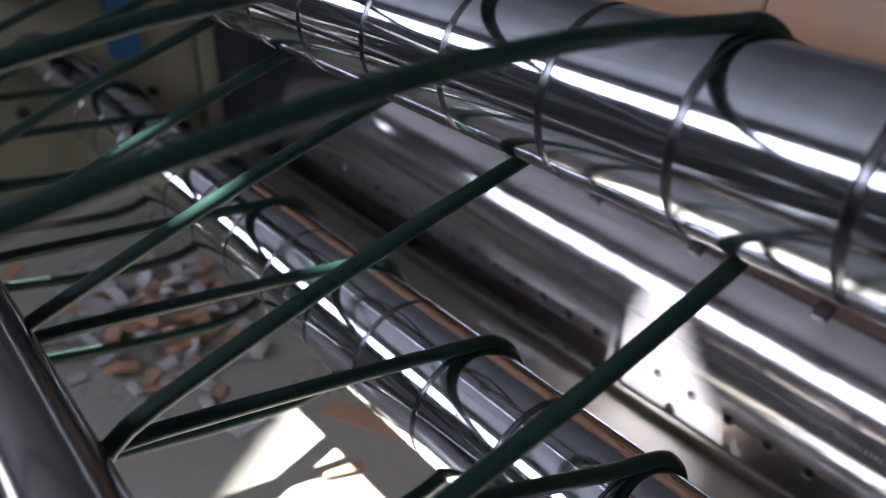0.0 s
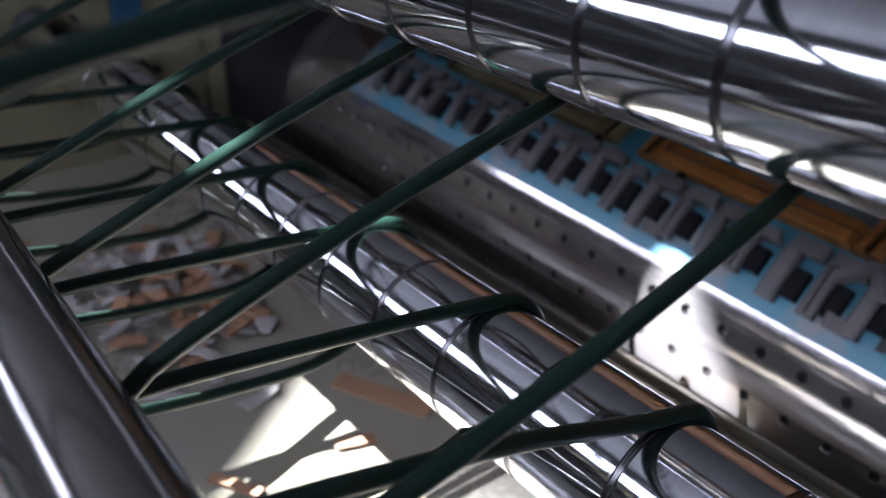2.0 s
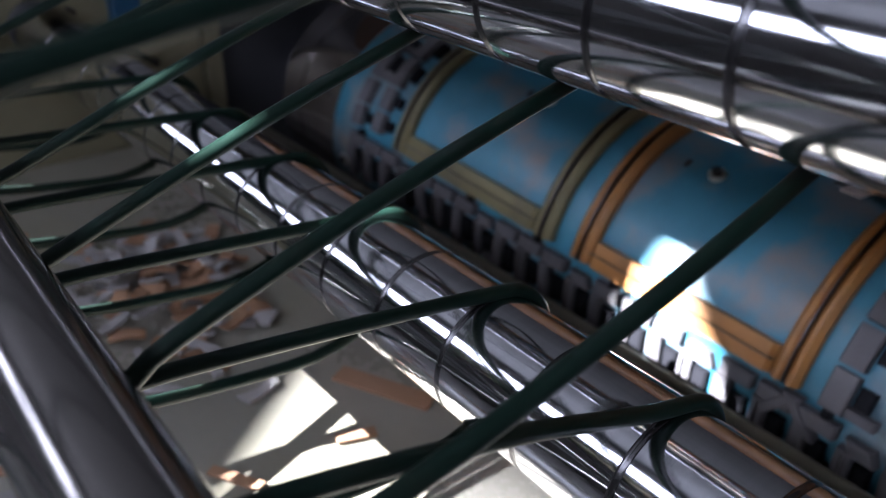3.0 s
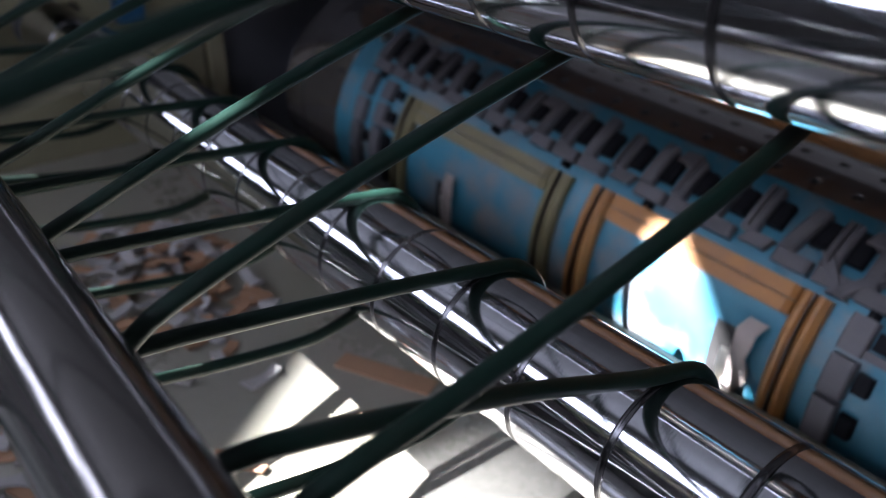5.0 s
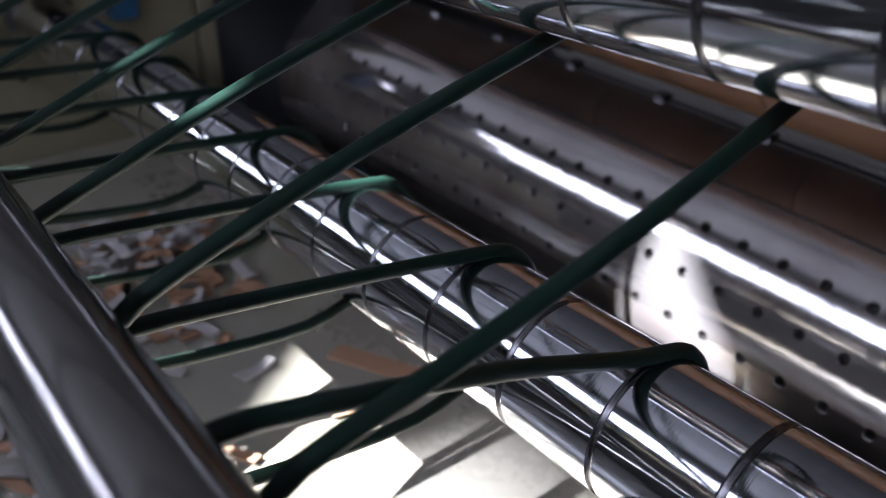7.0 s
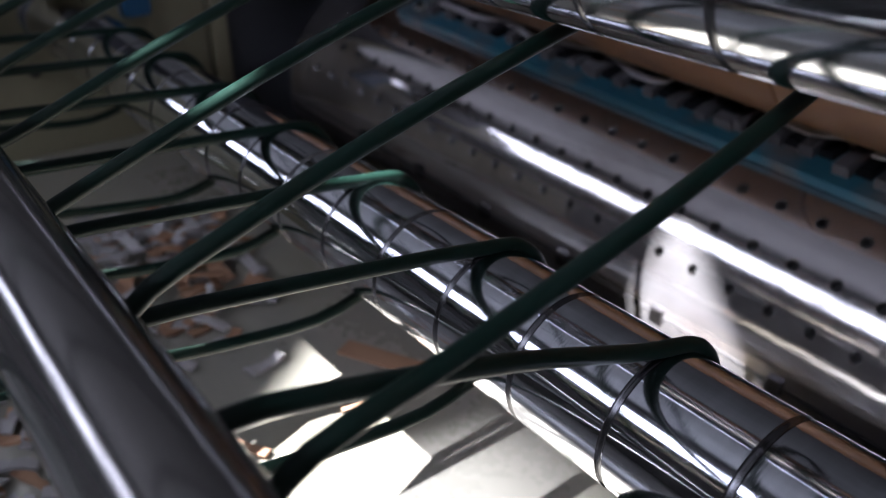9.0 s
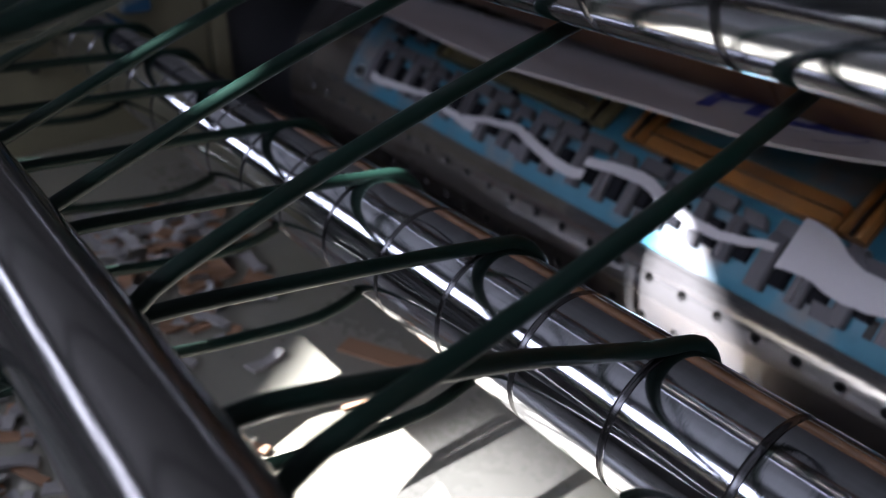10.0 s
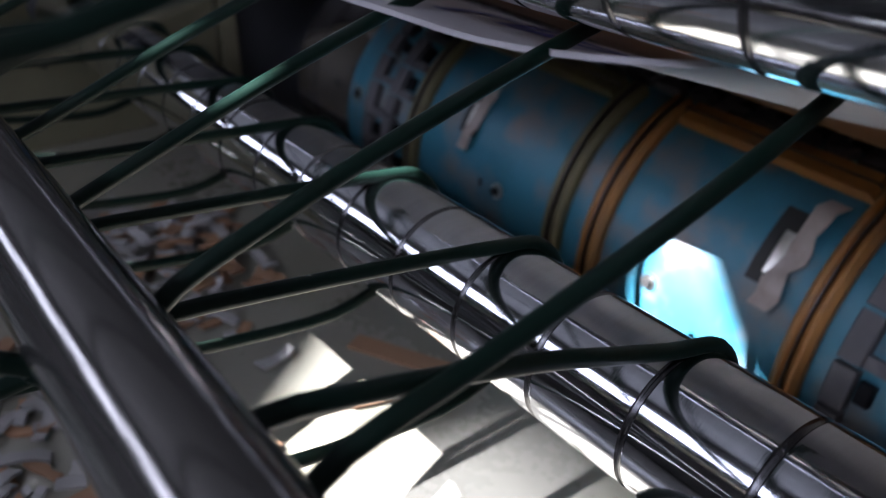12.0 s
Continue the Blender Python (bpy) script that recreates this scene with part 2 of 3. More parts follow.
# ---- hall ----
def build_hall():
    bm = box(bmesh.new(), -9, 6, -3.4, 7, -0.1, 0)
    tagged(part("floor", bm, M_FLOOR, smooth=False), "grey worn concrete factory floor", "floor", kind="structure")
    bm = box(bmesh.new(), -9, 6, -3.4, 7, 4.6, 4.7)
    tagged(part("ceiling", bm, M_CEIL, smooth=False), "dark factory roof underside", "ceiling", kind="structure")
    for name, b in (("wall_north", (-9, 6, 7, 7.2, 0, 4.6)), ("wall_west", (-9.2, -9, -3.4, 7, 0, 4.6)), ("wall_east", (6, 6.2, -3.4, 7, 0, 4.6))):
        tagged(part(name, box(bmesh.new(), *b), M_WALL, smooth=False), "grey plastered factory wall", "wall", kind="structure")
    # the window wall behind the delivery side, with a band of daylight panes
    wall = bmesh.new()
    box(wall, -9, 6, -3.4, -3.2, 0, WIN[0])
    box(wall, -9, 6, -3.4, -3.2, WIN[1], 4.6)
    tagged(part("wall_south", wall, M_WALL, smooth=False), "grey plastered wall under a band of windows", "wall", kind="structure")
    win = thing("window_1", "long band of daylit factory windows", "window", kind="structure", at=pose(0, -3.3, 0))
    n = 12
    for i in range(n):
        x0, x1 = -9 + 15 * i / n, -9 + 15 * (i + 1) / n
        part("pane", box(bmesh.new(), x0 + 0.04, x1 - 0.04, -0.01, 0.01, WIN[0] + 0.05, WIN[1] - 0.05), M_PANE, win, smooth=False)
        part("mullion", box(bmesh.new(), x0 - 0.04, x0 + 0.04, -0.06, 0.06, WIN[0], WIN[1]), M_MULLION, win, smooth=False)


WIN = (2.66, 3.68)
build_hall()


# ---- machine ----
def roller_profile(x0, x1, r, grooves, width, depth, shaft):
    prof = [(x0 - 0.12, shaft), (x0, shaft), (x0, r - 0.002), (x0 + 0.002, r)]
    for g in sorted(grooves):
        for i in range(9):
            u = -1 + 2 * i / 8
            prof.append((g + u * width / 2, r - depth * (1 - u * u) ** 0.5))
    prof += [(x1 - 0.002, r), (x1, r - 0.002), (x1, shaft), (x1 + 0.12, shaft)]
    return prof


TOP = (0.0, 0.0, 0.036)
LOW = (0.0078, -0.2145, 0.0392)
BAR = (-0.2220, -0.1090, 0.0228)
PITCH = 0.0605
TOP_GROOVES = [0.0601 + PITCH * i for i in range(-14, 6)]
LOW_GROOVES = [0.0318 - 0.0618 * i for i in range(-5, 15)]
TOP_BELTS = [0.0601 - 2 * PITCH * i for i in range(0, 7)]
LOW_BELTS = [0.0318 - 0.1235 * i for i in range(0, 7)]
BELT_R = 0.0041


def build_roller(name, at, grooves, label):
    y, z, r = at
    ob = thing(name, label, "roller", "grooved rollers", pose(0, y, Z0 + z))
    bm = lathe(bmesh.new(), roller_profile(-0.96, 0.62, r, grooves, 0.0044, 0.0013, 0.014), 128)
    # faces inside a groove are coloured darker than the polished shell
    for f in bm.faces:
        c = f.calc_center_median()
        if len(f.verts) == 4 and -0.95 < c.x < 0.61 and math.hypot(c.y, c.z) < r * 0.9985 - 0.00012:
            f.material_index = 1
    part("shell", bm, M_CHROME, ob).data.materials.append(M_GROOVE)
    for x in (-1.0, 0.66):
        part("bearing", lathe(bmesh.new(), [(x - 0.02, 0.02), (x - 0.02, 0.034), (x - 0.016, 0.036), (x + 0.016, 0.036), (x + 0.02, 0.034), (x + 0.02, 0.02)], 32), M_DARK, ob)
    return ob


top_roller = build_roller("upper_roller", TOP, TOP_GROOVES, "polished steel grooved roller carrying green cord belts")
low_roller = build_roller("lower_roller", LOW, LOW_GROOVES, "polished steel grooved roller under the sheet line")
bar = thing("guide_bar", "plain satin steel guide bar across the delivery", "bar", at=pose(0, BAR[0], Z0 + BAR[1]))
part("shaft", lathe(bmesh.new(), [(-1.05, 0.012), (-1.0, 0.012), (-1.0, BAR[2] - 0.002), (-0.998, BAR[2]), (0.698, BAR[2]), (0.7, BAR[2] - 0.002), (0.7, 0.012), (0.75, 0.012)], 96), M_BAR, bar)

for x in (-0.985, 0.685):
    part("collar", lathe(bmesh.new(), [(x - 0.012, BAR[2] - 0.001), (x - 0.012, BAR[2] + 0.007), (x - 0.010, BAR[2] + 0.009), (x + 0.010, BAR[2] + 0.009), (x + 0.012, BAR[2] + 0.007), (x + 0.012, BAR[2] - 0.001)], 48), M_DARK, bar, "dark steel clamping collar")


# ---- belts ----
def arc(cy, cz, r, a0, a1, n=14):
    return [(cy + r * math.cos(radians(a0 + (a1 - a0) * i / n)), cz + r * math.sin(radians(a0 + (a1 - a0) * i / n))) for i in range(n + 1)]


def smooth_line(pts, per=6):
    """A soft curve through the points."""
    out, n = [], len(pts)
    for i in range(n - 1):
        p0, p1, p2, p3 = (Vector(pts[max(0, min(n - 1, i + k))]) for k in (-1, 0, 1, 2))
        for j in range(per):
            u = j / per
            q = 0.5 * (2 * p1 + (p2 - p0) * u + (2 * p0 - 5 * p1 + 4 * p2 - p3) * u * u + (3 * p1 - p0 - 3 * p2 + p3) * u ** 3)
            out.append((q.x, q.y))
    return out + [tuple(pts[-1])]


def build_top_belt(x, slack, sag):
    """The cord round the upper roller: its lower run under the guide bar, and the slack upper run as a part that sways."""
    ob = thing("cord_belt", "round green cord belt running over the polished roller", "belt", "upper cord belts", pose(x, 0, Z0))
    r = TOP[2] + BELT_R - 0.0012
    pts = arc(0, 0, r, 86, 46, 6)
    if slack:
        pts += [(0.046, 0.018), (0.060, -0.004), (0.066, -0.026), (0.055, -0.046), (0.030, -0.0565), (-0.027, -0.0745), (-0.082, -0.0895), (-0.13, -0.101), (-0.1825, -0.112)]
    else:
        pts += [(0.044, 0.018), (0.057, -0.002), (0.062, -0.022), (0.048, -0.041)]
        pts += [(y, z - sag * min(1.0, (0.06 - y) / 0.2)) for y, z in ((0.020, -0.0490), (-0.040, -0.0650), (-0.095, -0.0815), (-0.145, -0.0985), (-0.187, -0.1145))]
    pts += arc(BAR[0], BAR[1], BAR[2] + BELT_R, -45, -150, 8)
    pts += [(-0.30, -0.09), (-0.45, -0.02), (-0.56, 0.0)]
    part("lower_run", tube(bmesh.new(), [(0, y, z) for y, z in smooth_line(pts, 3)], BELT_R), M_BELT, ob)
    run = part("upper_run", tube(bmesh.new(), [(0, 0.004 - 0.04 * i, 0.010 * math.sin(min(1, i / 6) * math.pi)) for i in range(17)], BELT_R * 0.82), M_BELT, ob)
    run.matrix_basis = pose(0, 0.0, r, 0, 0, 0)
    return ob, run


def build_low_belt(x, first, sag):
    ob = thing("cord_belt", "round green cord belt running over the lower roller", "belt", "lower cord belts", pose(x, 0, Z0))
    r = LOW[2] + BELT_R - 0.0012
    y0, z0 = LOW[0], LOW[1]
    far = [(-0.62, -0.13), (-0.4, -0.15), (-0.25, -0.142), (-0.222, -0.137), (-0.204, -0.125)]
    if first:
        pts = far + [(-0.198, -0.108), (-0.149, -0.1185), (-0.085, -0.1375), (-0.045, -0.1525), (-0.005, -0.1675), (0.022, -0.1755)]
    else:
        pts = [(y, z - sag * min(1.0, (0.05 - y) / 0.22)) for y, z in far[:4] + [(-0.185, -0.1345), (-0.13, -0.143), (-0.075, -0.1535), (-0.035, -0.1615), (0.0, -0.1690), (0.024, -0.1745)]]
    upper = pts + arc(y0, z0, r, 55, 0, 8)
    lower = arc(y0, z0, r, 0, -97, 14) + [(-0.040, -0.2655), (-0.103, -0.2585), (-0.1455, -0.2510), (-0.23, -0.236), (-0.4, -0.21), (-0.62, -0.2)]
    part("upper_run", tube(bmesh.new(), [(0, y, z) for y, z in smooth_line(upper, 3)], BELT_R), M_BELT, ob)
    part("lower_run", tube(bmesh.new(), [(0, y, z) for y, z in smooth_line(lower, 3)], BELT_R), M_BELT, ob)
    return ob


upper_runs = []
for k, x in enumerate(TOP_BELTS):
    upper_runs.append(build_top_belt(x - (0.005 if k == 0 else 0.0), k == 0, (0.0, -0.002, 0.007, 0.013, 0.013, 0.013, 0.013)[k])[1])
for k, x in enumerate(LOW_BELTS):
    build_low_belt(x, k == 0, (0.0, 0.008, 0.019, 0.027, 0.027, 0.027, 0.027)[k])

# ---- die cylinder ----
DIE = (0.4768, -0.4093)
R_CYL, R_BOARD, R_PAD, R_TAN = 0.1484, 0.160, 0.1715, 0.1725
SPIN = 46.27
HOLE_X, HOLE_DX = -0.1497, 0.0407
LEAN = (2.63, 0.21)
die = thing("die_cylinder", "drilled steel die cylinder with a blue cutting board", "cylinder", at=pose(0, DIE[0], Z0 + DIE[1], 0, *LEAN))


def die_pose(turn, dy=0.0, dz=0.0):
    """The die turns about its own axis, which leans a little against the rollers."""
    return pose(0, DIE[0] + dy, Z0 + DIE[1] + dz, 0, *LEAN) @ pose(0, 0, 0, turn)


def drilled_shell(bm_shell, bm_bore, x0, nx, a_mid, na, da, hole=0.0052):
    """A curved shell of square cells, each with a round hole and its bore."""
    for i in range(nx):
        for j in range(na):
            cx, ca = x0 + i * HOLE_DX, a_mid + j * da
            hx, ha = HOLE_DX / 2, da / 2
            wide = radians(1) * R_CYL

            def at(dx, dadeg, r=R_CYL):
                a = radians(ca + dadeg)
                return (cx + dx, r * math.cos(a), r * math.sin(a))
            n, steps = 24, 6
            rings, neck, deep = [[] for _ in range(steps + 1)], [], []
            for k in range(n):
                t = 2 * math.pi * k / n
                c, s = math.cos(t), math.sin(t)
                q = 1 / max(abs(c), abs(s))
                ex, ea = hx * c * q, ha * s * q
                ix, ia = hole * 1.12 * c, hole * 1.12 * s / wide
                for m in range(steps + 1):
                    u = m / steps
                    rings[m].append(bm_shell.verts.new(at(ix + (ex - ix) * u, ia + (ea - ia) * u)))
                neck.append(bm_shell.verts.new(at(hole * c, hole * s / wide, R_CYL - 0.0007)))
                deep.append((at(hole * c, hole * s / wide, R_CYL - 0.0007), at(hole * c, hole * s / wide, R_CYL - 0.012)))
            for k in range(n):
                m = (k + 1) % n
                for a, b in zip(rings[1:] + [rings[0]], rings[:-1] + [neck]):
                    bm_shell.faces.new((a[k], a[m], b[m], b[k]))
            # bore wall and floor, coloured near black for the shade down the hole
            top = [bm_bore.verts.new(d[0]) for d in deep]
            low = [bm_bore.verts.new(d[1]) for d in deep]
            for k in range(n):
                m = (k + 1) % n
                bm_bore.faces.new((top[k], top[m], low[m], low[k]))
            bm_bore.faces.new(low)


def build_die():
    # solid core under the shells
    part("core", lathe(bmesh.new(), [(-1.06, 0.05), (-0.94, 0.05), (-0.94, 0.128), (0.4, 0.128), (0.4, 0.05), (0.5, 0.05)], 96), M_DARK, die)
    rows = {"a": (-44.6, 4, 18.2), "b": (206.8, 3, 17.35)}
    for a0, na, da in rows.values():
        shell, bore = bmesh.new(), bmesh.new()
        drilled_shell(shell, bore, HOLE_X - 18 * HOLE_DX, 24, a0, na, da)
        bmesh.ops.remove_doubles(shell, verts=shell.verts, dist=1e-5)
        ob = part("drilled_shell", shell, M_DIE, die, "stained bare steel with rows of tapped holes")
        ob["kind"] = "stuff"
        part("bore", bore, M_SHADE_BOLT, die)["kind"] = "stuff"
    # plain steel: the seam strip between the shells, under the board, and the journal end
    xa, xb = HOLE_X - 18.5 * HOLE_DX, HOLE_X + 5.5 * HOLE_DX
    part("shell_strip", curved_block(bmesh.new(), xa, xb, 250.2, 306.2, 0.13, R_CYL, 3), M_DIE, die)
    part("shell_strip", curved_block(bmesh.new(), xa, xb, 19.2, 198.0, 0.13, R_CYL - 0.001, 3), M_DIE, die)
    part("end_band", lathe(bmesh.new(), [(-0.955, 0.12), (-0.955, R_CYL - 0.003), (-0.953, R_CYL), (xa - 0.001, R_CYL), (xa - 0.001, 0.12)], 128), M_DIE, die)
    # the split between the half shells, with its row of clamps
    part("seam", curved_block(bmesh.new(), xa, xb, 264.6, 265.4, R_CYL, R_CYL + 0.0015, 1), M_SHADE_BOLT, die)
    teeth = bmesh.new()
    x = xa + 0.004
    while x < xb - 0.004:
        curved_block(teeth, x, x + 0.0022, 297.2, 298.6, R_CYL - 0.001, R_CYL + 0.0016, 2)
        x += 0.0042
    part("serrated_strip", teeth, M_RULE, die, "fine toothed steel strip", smooth=False)
    for k in range(8):
        x = -0.081 - 0.1325 * k + 0.265
        if x < xa:
            continue
        part("clamp", curved_block(bmesh.new(), x - 0.007, x + 0.007, 262.0, 268.2, R_CYL - 0.001, R_CYL + 0.005, 2, 0.0015), M_GROOVE, die, "dark steel clamp block")


def build_board():
    rnd = random.Random(4)
    x0, x1 = -0.79, 0.22
    part("board", curved_block(bmesh.new(), x0, x1, 20.5, 194.8, R_CYL, R_BOARD, 2, 0.002), M_BLUE, die, "blue painted curved plywood die board")

    def strip(xa, xb, aa, ab, mat, name, label):
        part(name, curved_block(bmesh.new(), xa, xb, aa, ab, R_BOARD - 0.002, R_TAN, 3, 0.0045), mat, die, label)

    # two boxes of rubber-lined cutting rule
    for bx0, bx1, lead, trail, mat, name in ((-0.322, -0.060, 164.8, 50.5, M_TAN, "tan_ejection_rubber"), (-0.640, -0.352, 164.8, 52.0, M_OLIVE, "olive_ejection_rubber")):
        lab = "tan foam rubber beside a cutting rule" if mat == M_TAN else "olive foam rubber beside a cutting rule"
        for e in (0.0, 0.0130):
            strip(bx0 + e, bx0 + e + 0.0125, trail, lead, mat, name, lab)
            strip(bx1 - e - 0.0125, bx1 - e, trail, lead, mat, name, lab)
        for e in (0.0, 4.7):
            strip(bx0 + 0.0275, bx1 - 0.0275, lead - e - 4.3, lead - e, mat, name, lab)
            strip(bx0 + 0.0275, bx1 - 0.0275, trail + e, trail + e + 4.3, mat, name, lab)
        for xr in (bx0 + 0.013, bx1 - 0.013):
            part("rule", curved_block(bmesh.new(), xr - 0.0004, xr + 0.0004, trail, lead, R_BOARD, R_TAN + 0.002, 3), M_RULE, die, "thin dark steel cutting rule")
        for ar in (lead - 4.5, trail + 4.5):
            part("rule", curved_block(bmesh.new(), bx0 + 0.0275, bx1 - 0.0275, ar - 0.12, ar + 0.12, R_BOARD, R_TAN + 0.002, 3), M_RULE, die, "thin dark steel cutting rule")
    # grey foam pads in a comb: teeth towards the board's edge, a base beside the boxes, black foam in the slots
    def foam(name, xa, xb, aa, ab, top, mat, slant=0.0):
        part(name, curved_block(bmesh.new(), xa, xb, aa, ab, R_BOARD - 0.002, top, 4, 0.0022, slant), mat, die)

    for edge, inner in ((190.5, 168.0), (25.0, 47.5)):
        way = 1 if edge > inner else -1
        x, n = -0.735, 0
        while x < 0.20:
            w = rnd.uniform(0.0125, 0.0165)
            gap = rnd.uniform(0.0215, 0.0255)
            tip = edge - way * rnd.uniform(0, 3.0)
            lean = rnd.choice((0, 0, 0.004, -0.004, 0.010)) if n % 3 else 0.0
            top = R_PAD + rnd.uniform(-0.0012, 0.0012)
            foam("grey_foam_pad", x, x + w, inner + way * 5.0, tip, top, M_GREY, lean)
            if n % 2:
                # a second tooth of the same pad, parted by its rule
                part("rule", curved_block(bmesh.new(), x + w * 0.5 - 0.0006, x + w * 0.5 + 0.0006, inner + way * 6, tip - way, R_PAD - 0.002, R_PAD + 0.0024, 4, 0.0, lean), M_RULE, die, "thin dark steel cutting rule")
            b0 = inner + way * rnd.uniform(7.5, 9.5)
            foam("black_foam_pad", x + w + 0.0012 + lean * 0.5, x + w + 0.0160 + lean * 0.5, b0, b0 + way * rnd.uniform(8, 11), R_PAD - 0.0035, M_BLACK, lean * 0.4)
            # the base that joins this tooth to the next
            if n % 4 != 3:
                foam("grey_foam_pad", x + 0.001, x + w + gap - 0.004, inner, inner + way * 4.6, R_PAD - 0.0008, M_GREY)
                if n % 3 == 0:
                    foam("black_foam_pad", x + w + 0.004, x + w + 0.012, inner - way * 2.6, inner - way * 0.2, R_PAD - 0.001, M_BLACK)
            else:
                foam("grey_foam_pad", x + w * 0.2, x + w + gap * 0.55, inner + way * 1.5, inner + way * 5.6, R_PAD - 0.0012, M_GREY, 0.006)
            if n % 5 == 2:
                foam("grey_foam_pad", x + w + gap * 0.3, x + w + gap + 0.004, tip - way * 4.5, tip, R_PAD - 0.0005, M_GREY, 0.003)
            x += w + gap
            n += 1
        # forked pads at the corners of the tan box
        for xc, sl in ((-0.064, 0.026), (-0.058, -0.026)):
            foam("grey_foam_pad", xc - 0.007, xc + 0.007, inner - way * 1.5, inner + way * 8.5, R_PAD + 0.0004, M_GREY, sl)
    # the pad field beside the boxes
    for xa, xb in ((-0.041, -0.020), (0.085, 0.105), (-0.690, -0.670), (-0.735, -0.715)):
        a = 50.0
        while a < 163:
            d = rnd.uniform(9, 17)
            part("grey_foam_pad", curved_block(bmesh.new(), xa, xb, a, a + d - 1.5, R_BOARD - 0.002, R_PAD, 4, 0.0015), M_GREY, die)
            if rnd.random() < 0.7:
                part("black_foam_pad", curved_block(bmesh.new(), xb + 0.003, xb + 0.016, a + 2, a + d * 0.6, R_BOARD - 0.002, R_PAD - 0.003, 4, 0.0015), M_BLACK, die)
            if rnd.random() < 0.5:
                part("grey_foam_pad", curved_block(bmesh.new(), xb + 0.0005, xb + 0.026, a + d * 0.65, a + d - 1.8, R_BOARD - 0.002, R_PAD - 0.0006, 4, 0.0015), M_GREY, die)
            a += d
    # stripping openings as flush dark plates, the holes' shade in their colour, with a steel insert and torn card
    # caught in them
    for xo, ao, w, h in ((-0.145, 71.0, 0.036, 26.5), (-0.552, 80.0, 0.030, 20.0), (-0.269, 114.2, 0.006, 3.5), (-0.496, 114.2, 0.006, 3.5), (-0.026, 182.4, 0.008, 6.0), (-0.012, 34.0, 0.008, 6.0)):
        part("opening", curved_block(bmesh.new(), xo, xo + w, ao, ao + h, R_BOARD - 0.004, R_BOARD + 0.0007, 3, 0.0006), M_SHADE_BOLT, die, "dark plate painted as a shaded stripping opening")
        if h > 10:
            part("steel_insert", curved_block(bmesh.new(), xo + w * 0.35, xo + w * 0.75, ao + h * 0.3, ao + h * 0.85, R_BOARD, R_BOARD + 0.004, 3, 0.002), M_BRASS, die, "bright steel insert")
            torn, prev = bmesh.new(), None
            for i in range(10):
                u = i / 9
                a = radians(ao - 6 + u * (h + 12))
                xm, hw = xo + w * (1.05 - 0.25 * u) + rnd.uniform(-0.003, 0.003), rnd.uniform(0.006, 0.011)
                r = R_BOARD + 0.006 + 0.004 * math.sin(u * 9)
                ring = [torn.verts.new((xm + e * hw, (r + q) * math.cos(a), (r + q) * math.sin(a))) for e, q in ((-1, 0), (1, 0), (1, 0.0018), (-1, 0.0018))]
                if prev:
                    for k in range(4):
                        torn.faces.new((prev[k], prev[(k + 1) % 4], ring[(k + 1) % 4], ring[k]))
                else:
                    torn.faces.new(ring)
                prev = ring
            torn.faces.new(prev[::-1])
            part("torn_card", torn, M_TORN, die, "grey torn strip of card")
    # bolts with washers
    for x, a in ((0.010, 34.5), (0.006, 185.7), (-0.76, 31.0), (-0.76, 187.0), (0.06, 110.0), (-0.462, 115.6), (-0.232, 115.6), (-0.765, 108.0)):
        ra = radians(a)
        m = Matrix.Translation((x, R_BOARD * math.cos(ra), R_BOARD * math.sin(ra))) @ Matrix.Rotation(ra - math.pi / 2, 4, "X")
        bm = bmesh.new()
        bmesh.ops.create_cone(bm, segments=24, radius1=0.0092, radius2=0.0086, depth=0.0028, cap_ends=True, matrix=m @ Matrix.Translation((0, 0, 0.0012)))
        washer = part("washer", bm, M_BRASS, die, "worn steel washer")
        bm = bmesh.new()
        bmesh.ops.create_cone(bm, segments=20, radius1=0.0052, radius2=0.0048, depth=0.005, cap_ends=True, matrix=m @ Matrix.Translation((0, 0, 0.005)))
        part("bolt_head", bm, M_SHADE_BOLT, washer, "dark socket bolt head")


build_die()
build_board()

# ---- anvil cylinder over the die ----
ANVIL_R = 0.150
anvil = thing("anvil_cylinder", "brown urethane covered anvil cylinder above the die", "cylinder", at=die_pose(0, 0, R_TAN + 0.005 + ANVIL_R))
for k in range(6):
    xa = -0.93 + k * 0.26
    part("urethane_sleeve", lathe(bmesh.new(), [(xa, 0.12), (xa, ANVIL_R - 0.002), (xa + 0.002, ANVIL_R), (xa + 0.257, ANVIL_R), (xa + 0.259, ANVIL_R - 0.002), (xa + 0.259, 0.12)], 128), M_URETHANE, anvil)
part("core", lathe(bmesh.new(), [(-1.05, 0.06), (-0.95, 0.06), (-0.95, 0.125), (0.65, 0.125), (0.65, 0.06), (0.7, 0.06)], 64), M_DARK, anvil)


